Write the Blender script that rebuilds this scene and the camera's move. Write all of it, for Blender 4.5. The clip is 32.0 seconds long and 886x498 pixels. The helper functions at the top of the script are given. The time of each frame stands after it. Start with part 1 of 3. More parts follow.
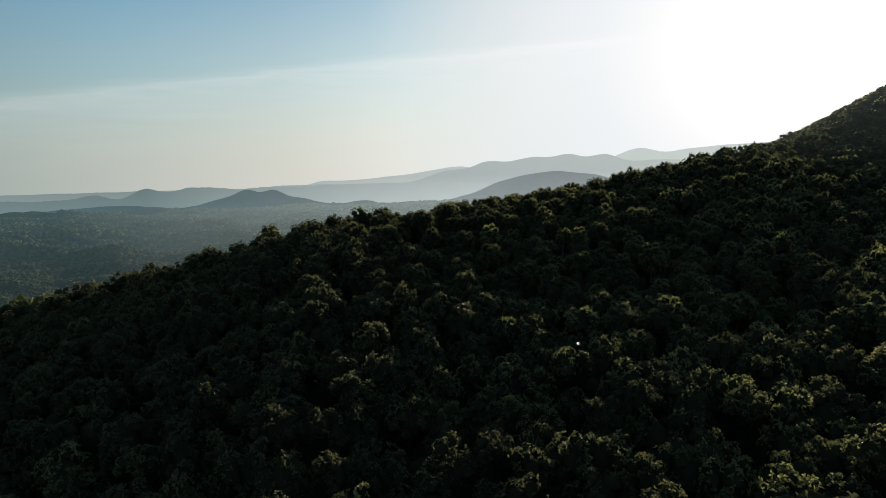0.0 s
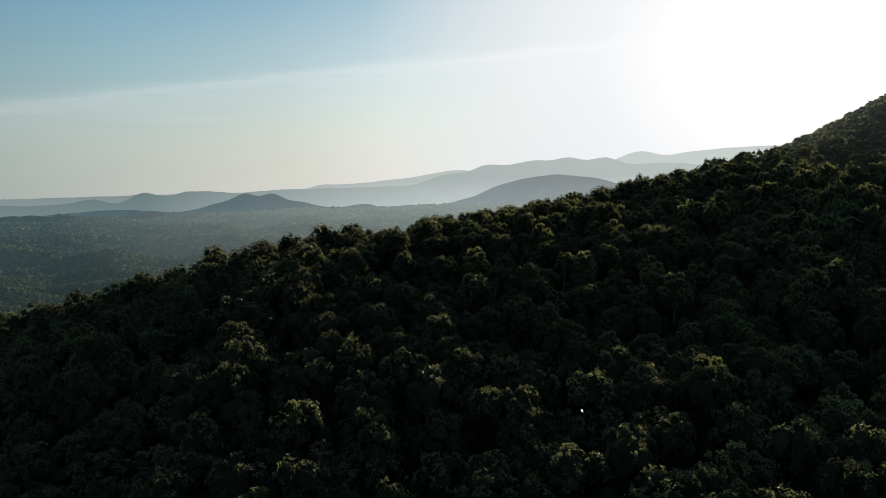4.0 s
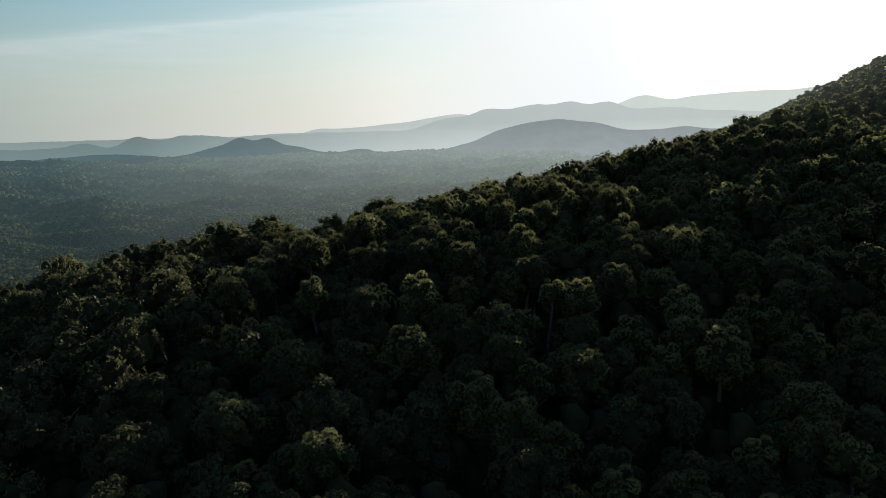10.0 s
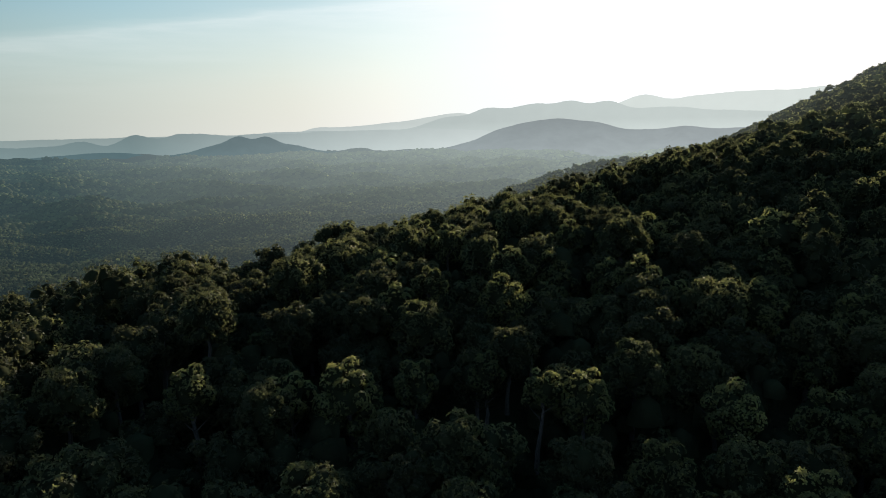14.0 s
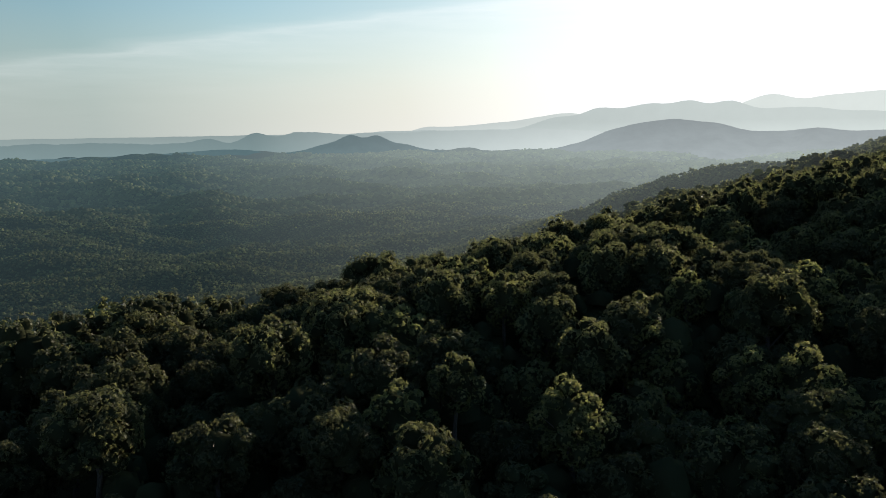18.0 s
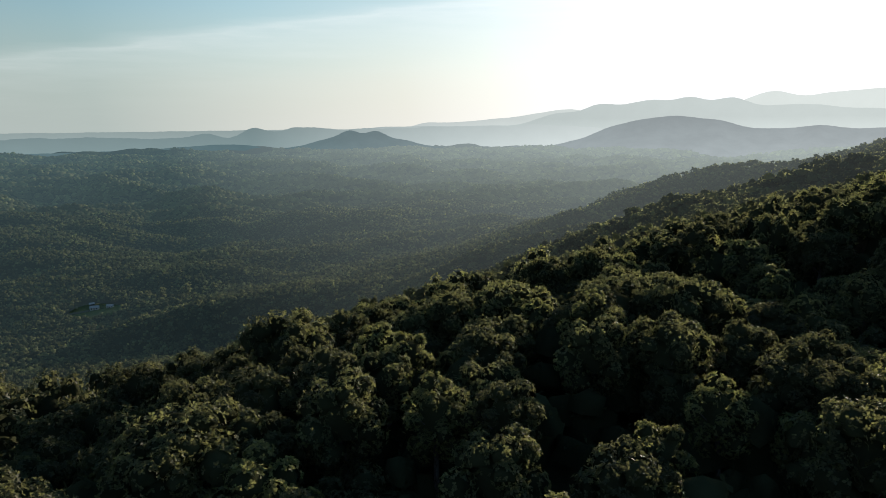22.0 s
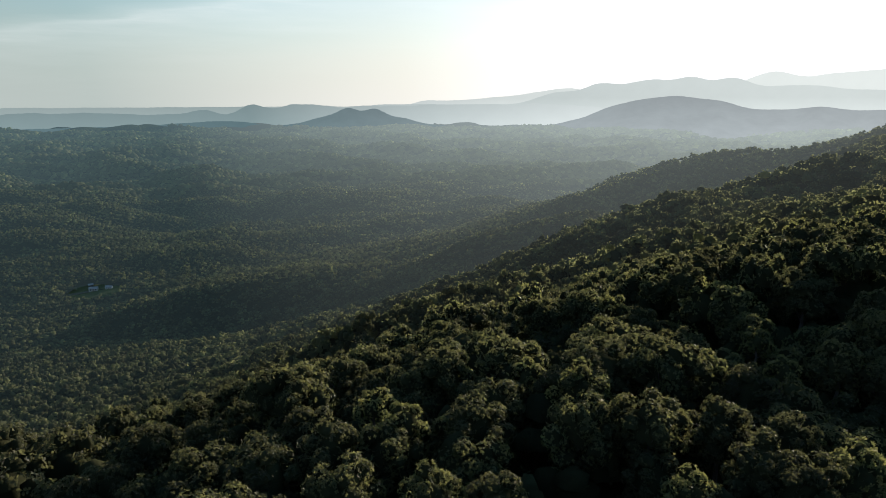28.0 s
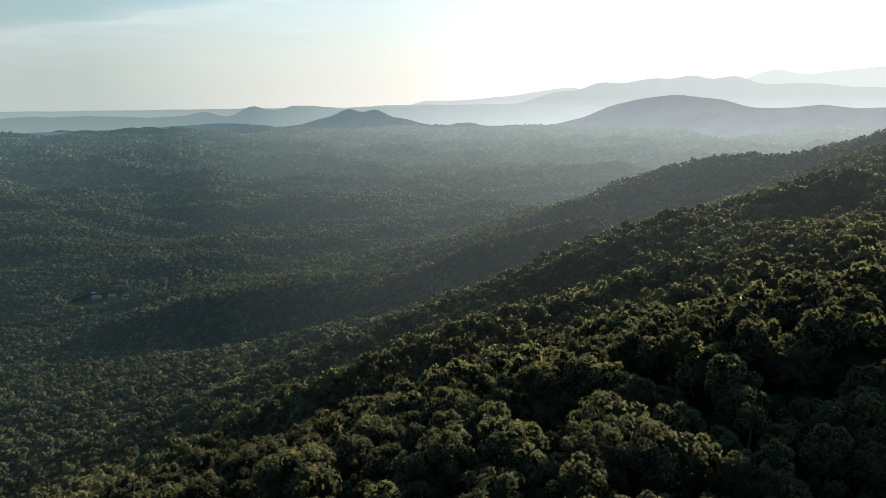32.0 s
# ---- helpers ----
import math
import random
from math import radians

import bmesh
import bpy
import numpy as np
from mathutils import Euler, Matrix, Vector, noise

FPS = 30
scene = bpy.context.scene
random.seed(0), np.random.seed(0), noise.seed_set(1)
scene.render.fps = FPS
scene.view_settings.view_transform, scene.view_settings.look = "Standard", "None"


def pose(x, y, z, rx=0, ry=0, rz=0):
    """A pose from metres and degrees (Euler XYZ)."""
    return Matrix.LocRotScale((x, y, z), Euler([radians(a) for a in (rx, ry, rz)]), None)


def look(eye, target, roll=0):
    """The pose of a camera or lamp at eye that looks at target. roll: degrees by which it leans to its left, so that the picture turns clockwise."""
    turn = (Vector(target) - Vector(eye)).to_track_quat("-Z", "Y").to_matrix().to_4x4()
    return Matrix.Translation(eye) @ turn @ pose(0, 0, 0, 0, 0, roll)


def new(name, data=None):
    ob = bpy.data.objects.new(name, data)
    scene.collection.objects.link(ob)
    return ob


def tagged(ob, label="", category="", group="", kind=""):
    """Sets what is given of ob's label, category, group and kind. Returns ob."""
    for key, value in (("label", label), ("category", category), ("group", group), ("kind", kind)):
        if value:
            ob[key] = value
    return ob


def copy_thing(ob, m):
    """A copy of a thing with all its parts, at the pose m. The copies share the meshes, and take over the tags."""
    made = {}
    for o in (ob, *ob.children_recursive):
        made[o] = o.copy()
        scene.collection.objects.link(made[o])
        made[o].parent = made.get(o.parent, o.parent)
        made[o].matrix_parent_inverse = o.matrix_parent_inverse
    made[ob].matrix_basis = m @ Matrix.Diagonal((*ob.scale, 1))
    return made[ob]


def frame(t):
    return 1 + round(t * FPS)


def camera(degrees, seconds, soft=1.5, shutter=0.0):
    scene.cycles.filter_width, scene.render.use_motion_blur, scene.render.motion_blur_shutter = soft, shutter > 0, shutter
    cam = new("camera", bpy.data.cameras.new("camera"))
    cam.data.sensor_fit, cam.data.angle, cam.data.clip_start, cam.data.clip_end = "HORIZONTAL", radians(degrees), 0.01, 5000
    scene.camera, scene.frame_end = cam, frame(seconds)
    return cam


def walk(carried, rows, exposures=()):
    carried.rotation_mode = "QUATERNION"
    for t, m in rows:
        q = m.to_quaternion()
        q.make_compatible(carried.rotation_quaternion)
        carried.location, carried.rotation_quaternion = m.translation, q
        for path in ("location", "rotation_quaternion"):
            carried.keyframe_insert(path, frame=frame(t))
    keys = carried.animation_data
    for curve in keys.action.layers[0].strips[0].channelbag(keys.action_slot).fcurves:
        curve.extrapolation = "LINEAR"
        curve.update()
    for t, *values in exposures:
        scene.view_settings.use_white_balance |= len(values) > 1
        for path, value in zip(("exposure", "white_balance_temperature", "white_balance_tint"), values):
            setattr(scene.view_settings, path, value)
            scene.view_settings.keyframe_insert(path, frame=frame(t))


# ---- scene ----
# ------------------------------------------------------------------ camera
cam = camera(67.0, 32.0, soft=0.7)
METRES, EYE, TILT, LEAN, TURN = 150.0, 195.0, -5.7, 1.4, 0.0
ROWS = [
    (0.0, 0.0, 0.0, 0.0, 0.0, 0.0, -0.0),
    (0.5, 0.0032, 0.0181, 0.0024, -0.01, 0.03, 0.06),
    (1.0, 0.0067, 0.0365, 0.004, -0.01, 0.09, 0.02),
    (1.5, 0.0101, 0.0555, 0.006, -0.03, 0.13, 0.02),
    (2.0, 0.0136, 0.0752, 0.0084, -0.02, 0.16, 0.06),
    (2.5, 0.0172, 0.0959, 0.0105, 0.01, 0.17, 0.04),
    (3.0, 0.0204, 0.1162, 0.014, 0.01, 0.22, 0.02),
    (3.5, 0.0238, 0.1371, 0.0205, 0.02, 0.25, 0.03),
    (5.5, 0.0387, 0.2217, 0.0449, 0.0, 0.38, 0.09),
    (6.0, 0.0435, 0.243, 0.0501, 0.01, 0.37, 0.06),
    (6.5, 0.0479, 0.2629, 0.0547, 0.0, 0.4, -0.01),
    (7.0, 0.0529, 0.2826, 0.0592, 0.02, 0.4, -0.04),
    (7.5, 0.0575, 0.3013, 0.0632, 0.03, 0.07, -0.06),
    (8.0, 0.0622, 0.3208, 0.0681, 0.02, -1.29, -0.09),
    (8.5, 0.0667, 0.3408, 0.0727, 0.03, -2.95, -0.08),
    (9.0, 0.071, 0.3608, 0.0771, 0.03, -4.37, -0.08),
    (9.5, 0.0752, 0.3807, 0.081, 0.04, -4.39, -0.11),
    (10.0, 0.0792, 0.4001, 0.0852, 0.02, -4.43, -0.12),
    (10.5, 0.0832, 0.4203, 0.0892, 0.01, -4.49, -0.17),
    (11.0, 0.087, 0.4402, 0.0929, 0.01, -4.51, -0.2),
    (11.5, 0.0909, 0.4597, 0.0967, 0.01, -4.55, -0.23),
    (12.0, 0.0945, 0.4791, 0.1002, 0.01, -4.56, -0.22),
    (12.5, 0.0983, 0.4984, 0.1033, 0.01, -4.56, -0.23),
    (13.0, 0.1016, 0.5177, 0.1059, 0.01, -4.55, -0.24),
    (13.5, 0.1048, 0.5363, 0.1083, 0.0, -4.53, -0.26),
    (15.5, 0.1189, 0.6101, 0.1179, 1.26, -4.61, -0.5),
    (16.0, 0.1225, 0.6299, 0.1204, 8.21, -4.63, -1.44),
    (16.5, 0.1267, 0.651, 0.1232, 9.17, -4.65, -1.57),
    (17.0, 0.1301, 0.673, 0.1258, 9.15, -4.64, -1.57),
    (17.5, 0.1332, 0.6958, 0.1283, 9.14, -4.65, -1.58),
    (18.0, 0.1358, 0.719, 0.131, 9.13, -4.7, -1.55),
    (18.5, 0.1378, 0.743, 0.1338, 9.14, -4.77, -1.54),
    (19.0, 0.1397, 0.7663, 0.1369, 9.16, -4.84, -1.53),
    (19.5, 0.1412, 0.789, 0.1401, 9.16, -4.91, -1.54),
    (20.0, 0.1429, 0.8097, 0.1427, 9.16, -4.94, -1.55),
    (20.5, 0.1448, 0.8276, 0.146, 9.16, -4.99, -1.61),
    (21.0, 0.1468, 0.8421, 0.1493, 9.18, -5.02, -1.65),
    (21.5, 0.1485, 0.8531, 0.1523, 9.19, -5.03, -1.73),
    (22.0, 0.1502, 0.8613, 0.1555, 9.16, -5.07, -1.8),
    (22.5, 0.152, 0.8653, 0.1592, 9.16, -4.95, -1.95),
    (23.0, 0.1537, 0.8652, 0.1624, 9.14, -5.14, -2.04),
    (23.5, 0.1549, 0.8644, 0.1659, 9.11, -5.18, -2.13),
    (24.0, 0.1553, 0.8631, 0.1695, 9.09, -5.21, -2.19),
    (24.5, 0.1555, 0.8616, 0.1732, 9.07, -5.22, -2.23),
    (25.0, 0.1552, 0.8597, 0.1772, 9.06, -5.24, -2.26),
    (25.5, 0.1547, 0.8578, 0.1813, 9.05, -5.32, -2.27),
    (27.5, 0.1521, 0.8509, 0.1978, 9.06, -6.93, -2.36),
    (28.0, 0.1515, 0.8498, 0.2041, 9.05, -6.96, -2.27),
    (28.5, 0.151, 0.8488, 0.2111, 9.06, -6.96, -2.22),
    (29.0, 0.1508, 0.8478, 0.2188, 9.06, -7.0, -2.15),
    (29.5, 0.1506, 0.8471, 0.2263, 9.07, -6.99, -2.11),
    (30.0, 0.1506, 0.8462, 0.2336, 9.08, -7.02, -2.04),
    (30.5, 0.1505, 0.8455, 0.2399, 9.09, -7.03, -1.99),
    (31.0, 0.1504, 0.8449, 0.2463, 9.11, -7.03, -1.96),
    (31.5, 0.1502, 0.8445, 0.2528, 9.12, -7.03, -1.92),
    (32.0, 0.1501, 0.8442, 0.2588, 9.13, -7.03, -1.87),
]
walk(cam, [(t, pose(0, 0, EYE, TILT, LEAN, TURN) @ pose(METRES * x, METRES * y, METRES * z, 90 + pitch, roll, yaw)) for t, x, y, z, yaw, pitch, roll in ROWS],
     exposures=[(0.0, 0.0, 6500, 13), (7.0, 0.05, 6500, 13), (13.0, 0.25, 6500, 13), (18.0, 0.35, 6500, 14), (25.0, 0.4, 6500, 15), (32.0, 0.55, 6500, 17)])

# ------------------------------------------------------------------ sky and sun
SUN_AZ, SUN_EL = 27.5, 9.9          # degrees to the right of +y, degrees above the level
sun_dir = Vector((math.sin(radians(SUN_AZ)) * math.cos(radians(SUN_EL)), math.cos(radians(SUN_AZ)) * math.cos(radians(SUN_EL)), math.sin(radians(SUN_EL))))
sun = new("sun", bpy.data.lights.new("sun", "SUN"))
sun.data.energy, sun.data.angle, sun.data.color = 5.0, radians(0.6), (1.0, 0.89, 0.74)
sun.matrix_world = look(sun_dir * 1000, (0, 0, 0))


STREAK = (-0.0756, -0.1808, 0.9806)          # upward normal of the cloud streak


class Nodes:
    """Short hand for building node trees."""

    def __init__(self, tree):
        self.tree = tree
        tree.nodes.clear()

    def add(self, kind, props=None, **sockets):
        n = self.tree.nodes.new(kind)
        for k, v in (props or {}).items():
            setattr(n, k, v)
        for k, v in sockets.items():
            sock = n.inputs[int(k[1:])] if k[0] == "i" and k[1:].isdigit() else n.inputs[k.replace("_", " ")]
            if isinstance(v, bpy.types.NodeSocket):
                self.tree.links.new(v, sock)
            else:
                sock.default_value = v
        return n

    def math(self, op, a, b=0.0, c=0.0):
        return self.add("ShaderNodeMath", {"operation": op}, i0=a, i1=b, i2=c).outputs[0]

    def ramp(self, fac, stops):
        n = self.add("ShaderNodeValToRGB", i0=fac)
        e = n.color_ramp.elements
        while len(e) < len(stops):
            e.new(0.5)
        for el, (p, c) in zip(e, stops):
            el.position, el.color = p, (*c, 1) if len(c) == 3 else c
        return n.outputs[0]

    def mix(self, fac, a, b):
        n = self.add("ShaderNodeMix", {"data_type": "RGBA"})
        for sock, v in ((n.inputs[0], fac), (n.inputs[6], a), (n.inputs[7], b)):
            if isinstance(v, bpy.types.NodeSocket):
                self.tree.links.new(v, sock)
            else:
                sock.default_value = v
        return n.outputs[2]


world = bpy.data.worlds.new("sky")
scene.world = world
world.use_nodes = True
wn = Nodes(world.node_tree)
sky = wn.add("ShaderNodeTexSky", {"sky_type": "NISHITA", "sun_disc": False, "sun_elevation": radians(SUN_EL), "sun_rotation": radians(SUN_AZ),
                                  "altitude": 300, "air_density": 1.0, "dust_density": 1.6, "ozone_density": 2.5})
way = wn.add("ShaderNodeTexCoord").outputs["Generated"]
near_sun = wn.add("ShaderNodeVectorMath", {"operation": "DOT_PRODUCT"}, i0=way, i1=sun_dir).outputs["Value"]
tint = wn.add("ShaderNodeMix", {"data_type": "RGBA", "blend_type": "MULTIPLY"})
tint.inputs[0].default_value = 1.0
world.node_tree.links.new(wn.ramp(near_sun, [(0.0, (1.0, 1.05, 1.04)), (0.3, (0.59, 1.19, 1.27)), (0.62, (0.57, 1.27, 1.35)), (0.86, (0.84, 1.17, 1.19)), (0.95, (0.86, 0.9, 0.9))]), tint.inputs[7])
world.node_tree.links.new(sky.outputs[0], tint.inputs[6])
# evening haze that thickens towards the level and whitens towards the sun
height = wn.add("ShaderNodeSeparateXYZ", i0=way).outputs[2]
thick = wn.ramp(height, [(0.0, (1, 1, 1)), (0.06, (0.9, 0.9, 0.9)), (0.16, (0.5, 0.5, 0.5)), (0.30, (0.12, 0.12, 0.12)), (0.6, (0, 0, 0))])
mist = wn.ramp(wn.math("MULTIPLY_ADD", near_sun, 0.5, 0.5), [(0.0, (0.16, 0.18, 0.19)), (0.72, (0.345, 0.405, 0.375)), (0.88, (0.66, 0.67, 0.60)), (0.97, (0.91, 0.92, 0.88)), (1.0, (1.0, 0.99, 0.96))])


def bright(colour):
    return wn.add("ShaderNodeVectorMath", {"operation": "SCALE"}, i0=colour, Scale=10.0).outputs[0]


toned = wn.mix(thick, tint.outputs[2], bright(mist))
# the haze evens out the sky on the sun's side
toned = wn.mix(wn.ramp(near_sun, [(0.84, (0, 0, 0)), (0.91, (0.6, 0.6, 0.6)), (0.96, (0.95, 0.95, 0.95))]), toned, bright(wn.ramp(near_sun, [(0.86, (0.66, 0.75, 0.76)), (0.93, (0.77, 0.83, 0.84)), (0.97, (0.85, 0.90, 0.91)), (0.985, (0.93, 0.95, 0.95)), (0.995, (1, 1, 0.98))])))
# a thin veil of high cloud with a clear upper edge that fans out towards the sun
off = wn.add("ShaderNodeVectorMath", {"operation": "DOT_PRODUCT"}, i0=way, i1=STREAK).outputs["Value"]
wisp = wn.add("ShaderNodeMapping", Vector=way, Rotation=(0.0, radians(4.0), 0.0), Scale=(3.0, 3.0, 34.0)).outputs[0]
grain = wn.add("ShaderNodeTexNoise", Vector=wisp, Scale=2.0, Detail=7.0, Roughness=0.62).outputs["Fac"]
off = wn.math("ADD", off, wn.math("MULTIPLY", wn.math("SUBTRACT", grain, 0.5), 0.03))
streak = wn.ramp(wn.math("MULTIPLY_ADD", off, 6.0, 0.7), [(0.0, (0, 0, 0)), (0.35, (0.22, 0.22, 0.22)), (0.6, (0.6, 0.6, 0.6)), (0.68, (1, 1, 1)), (0.715, (0.35, 0.35, 0.35)), (0.77, (0, 0, 0))])
veil = wn.math("MULTIPLY", streak, wn.math("MULTIPLY_ADD", grain, 0.5, 0.1))
toned = wn.mix(veil, toned, bright(wn.ramp(near_sun, [(0.4, (0.56, 0.63, 0.61)), (0.8, (0.82, 0.87, 0.85)), (0.95, (1, 1, 0.99))])))
# the bright aureole round the sun
halo = wn.math("POWER", wn.math("MAXIMUM", near_sun, 0.0), 230.0)
toned = wn.mix(wn.math("MULTIPLY", halo, 0.95), toned, (15.0, 14.6, 13.9, 1))
back = wn.add("ShaderNodeBackground", Color=toned, Strength=0.10)
wn.add("ShaderNodeOutputWorld", Surface=back.outputs[0])


# ------------------------------------------------------------------ materials
def material(name):
    m = bpy.data.materials.new(name)
    m.use_nodes = True
    return m, Nodes(m.node_tree)


def painted_haze(n, near, far, low, high):
    """Haze over the land painted on as emission, stronger with the distance from the spur and towards the sun."""
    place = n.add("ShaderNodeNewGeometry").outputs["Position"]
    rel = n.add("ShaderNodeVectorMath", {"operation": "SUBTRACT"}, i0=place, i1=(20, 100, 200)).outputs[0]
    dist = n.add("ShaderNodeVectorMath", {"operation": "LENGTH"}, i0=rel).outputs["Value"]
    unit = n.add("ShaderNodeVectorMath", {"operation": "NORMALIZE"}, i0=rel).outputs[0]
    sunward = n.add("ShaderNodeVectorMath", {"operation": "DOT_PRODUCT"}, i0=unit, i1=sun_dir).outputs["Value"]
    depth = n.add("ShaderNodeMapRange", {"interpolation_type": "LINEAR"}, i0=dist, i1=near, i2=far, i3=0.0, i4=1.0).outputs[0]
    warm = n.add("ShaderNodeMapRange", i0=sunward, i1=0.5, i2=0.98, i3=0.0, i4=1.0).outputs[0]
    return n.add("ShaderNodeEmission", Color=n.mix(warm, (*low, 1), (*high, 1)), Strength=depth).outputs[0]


def foliage(name, dark, light, through_leaf=0.35, patch=0.12, rough=0.5, gloss=0.3, relief=0.0):
    """Leaves: darker and lighter ones mixed spray by spray and tree by tree, that let some light through."""
    m, n = material(name)
    place = n.add("ShaderNodeNewGeometry")
    big = n.add("ShaderNodeTexNoise", Vector=place.outputs["Position"], Scale=patch, Detail=2.0).outputs["Fac"]
    fac = n.math("MULTIPLY_ADD", place.outputs["Random Per Island"], 0.45, n.math("MULTIPLY_ADD", big, 1.7, -0.6))
    fac = n.math("MINIMUM", n.math("MAXIMUM", fac, 0.0), 1.0)
    col = n.mix(fac, (*dark, 1), (*light, 1))
    body = n.add("ShaderNodeBsdfPrincipled", Base_Color=col, Roughness=rough)
    body.inputs["Specular IOR Level"].default_value = gloss
    lit = n.add("ShaderNodeBsdfTranslucent", Color=n.mix(fac, (dark[0] * 2.6, dark[1] * 2.6, dark[2] * 1.9, 1), (light[0] * 2.5, light[1] * 2.5, light[2] * 1.8, 1)))
    if relief:
        sprays = n.add("ShaderNodeTexNoise", Vector=place.outputs["Position"], Scale=relief, Detail=3.0, Roughness=0.6).outputs["Fac"]
        bump = n.add("ShaderNodeBump", Strength=0.5, Distance=0.6 / relief, Height=sprays).outputs[0]
        n.tree.links.new(bump, body.inputs["Normal"])
    out = n.add("ShaderNodeMixShader", i0=through_leaf, i1=body.outputs[0], i2=lit.outputs[0]).outputs[0]
    # distance haze painted on: emission added to the leaves
    out = n.add("ShaderNodeAddShader", i0=out, i1=painted_haze(n, *HAZE_GLOW)).outputs[0]
    n.add("ShaderNodeOutputMaterial", Surface=out)
    return m


# painted haze: start and full distance, glow away from the sun and towards it
HAZE_GLOW = (130, 3600, (0.047, 0.077, 0.086), (0.265, 0.312, 0.308))
LEAF_DARK = foliage("oak_leaves", (0.034, 0.034, 0.020), (0.092, 0.096, 0.050), 0.4, rough=0.5, gloss=0.12)
LEAF_MID = foliage("hickory_leaves", (0.046, 0.047, 0.025), (0.126, 0.130, 0.062), 0.42, rough=0.5, gloss=0.12)
LEAF_LIGHT = foliage("poplar_leaves", (0.066, 0.068, 0.032), (0.170, 0.174, 0.076), 0.44, rough=0.5, gloss=0.12)
# darker matte copy of the leaves: shade inside crowns put into the colour
LEAF_SHADE = foliage("painted_shade_leaves", (0.024, 0.026, 0.014), (0.060, 0.064, 0.032), 0.2, 0.3, 0.95, 0.0, 4.0)
FAR_DARK = foliage("far_oak_leaves", (0.034, 0.036, 0.022), (0.094, 0.100, 0.056), 0.5, 0.03, 0.8, 0.0, 1.2)
FAR_MID = foliage("far_hickory_leaves", (0.046, 0.050, 0.029), (0.128, 0.135, 0.070), 0.5, 0.03, 0.8, 0.0, 1.2)
FAR_LIGHT = foliage("far_poplar_leaves", (0.066, 0.070, 0.038), (0.170, 0.178, 0.088), 0.5, 0.03, 0.8, 0.0, 1.2)


def bark():
    m, n = material("bark")
    place = n.add("ShaderNodeNewGeometry").outputs["Position"]
    streaks = n.add("ShaderNodeTexNoise", Vector=n.add("ShaderNodeMapping", Vector=place, Scale=(9.0, 9.0, 1.5)).outputs[0], Scale=3.0, Detail=5.0).outputs["Fac"]
    col = n.ramp(streaks, [(0.3, (0.05, 0.04, 0.03)), (0.7, (0.17, 0.145, 0.12))])
    bump = n.add("ShaderNodeBump", Strength=0.6, Distance=0.05, Height=streaks)
    body = n.add("ShaderNodeBsdfPrincipled", Base_Color=col, Roughness=0.9, Normal=bump.outputs[0])
    n.add("ShaderNodeOutputMaterial", Surface=body.outputs[0])
    return m


def floor_material():
    m, n = material("forest_floor")
    place = n.add("ShaderNodeNewGeometry").outputs["Position"]
    fine = n.add("ShaderNodeTexNoise", Vector=place, Scale=1.3, Detail=6.0, Roughness=0.7).outputs["Fac"]
    wide = n.add("ShaderNodeTexNoise", Vector=place, Scale=0.03, Detail=3.0).outputs["Fac"]
    litter = n.ramp(fine, [(0.3, (0.035, 0.028, 0.018)), (0.7, (0.10, 0.075, 0.045))])
    col = n.mix(wide, litter, (0.035, 0.050, 0.020, 1))
    bump = n.add("ShaderNodeBump", Strength=0.8, Distance=0.15, Height=fine)
    body = n.add("ShaderNodeBsdfPrincipled", Base_Color=col, Roughness=0.95, Normal=bump.outputs[0], Specular_IOR_Level=0.0)
    n.add("ShaderNodeOutputMaterial", Surface=body.outputs[0])
    return m


def canopy_material():
    """The closed canopy over ground beyond 120 m, with distance haze added as emission."""
    m, n = material("far_canopy")
    place = n.add("ShaderNodeNewGeometry").outputs["Position"]
    crowns = n.add("ShaderNodeTexVoronoi", Vector=place, Scale=0.09).outputs["Distance"]
    wide = n.add("ShaderNodeTexNoise", Vector=place, Scale=0.004, Detail=4.0).outputs["Fac"]
    col = n.mix(wide, (0.016, 0.024, 0.013, 1), (0.034, 0.044, 0.021, 1))
    bump = n.add("ShaderNodeBump", Strength=1.0, Distance=6.0, Height=n.math("SUBTRACT", 1.0, crowns))
    body = n.add("ShaderNodeBsdfPrincipled", Base_Color=col, Roughness=0.9, Normal=bump.outputs[0], Specular_IOR_Level=0.0)
    out = n.add("ShaderNodeAddShader", i0=body.outputs[0], i1=painted_haze(n, *HAZE_GLOW)).outputs[0]
    n.add("ShaderNodeOutputMaterial", Surface=out)
    return m


def haze_material(name, low, high, grain):
    """A range far behind everything else as blue-grey emission: haze painted in, paler towards the sun and at the foot.
    """
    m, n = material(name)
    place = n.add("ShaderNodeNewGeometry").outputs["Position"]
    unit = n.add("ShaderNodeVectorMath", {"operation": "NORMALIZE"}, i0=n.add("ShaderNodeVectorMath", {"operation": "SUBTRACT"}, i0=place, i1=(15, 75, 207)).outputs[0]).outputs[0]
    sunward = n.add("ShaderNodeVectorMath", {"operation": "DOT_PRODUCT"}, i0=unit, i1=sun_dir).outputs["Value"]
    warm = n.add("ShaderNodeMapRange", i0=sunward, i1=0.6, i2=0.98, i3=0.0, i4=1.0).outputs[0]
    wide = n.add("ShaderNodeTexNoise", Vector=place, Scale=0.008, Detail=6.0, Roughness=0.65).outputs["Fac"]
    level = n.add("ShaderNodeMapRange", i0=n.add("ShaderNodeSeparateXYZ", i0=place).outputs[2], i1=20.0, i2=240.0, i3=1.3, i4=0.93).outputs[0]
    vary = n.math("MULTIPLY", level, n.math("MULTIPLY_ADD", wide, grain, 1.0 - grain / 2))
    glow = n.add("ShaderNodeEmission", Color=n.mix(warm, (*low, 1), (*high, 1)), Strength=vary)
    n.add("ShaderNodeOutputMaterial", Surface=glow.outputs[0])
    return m


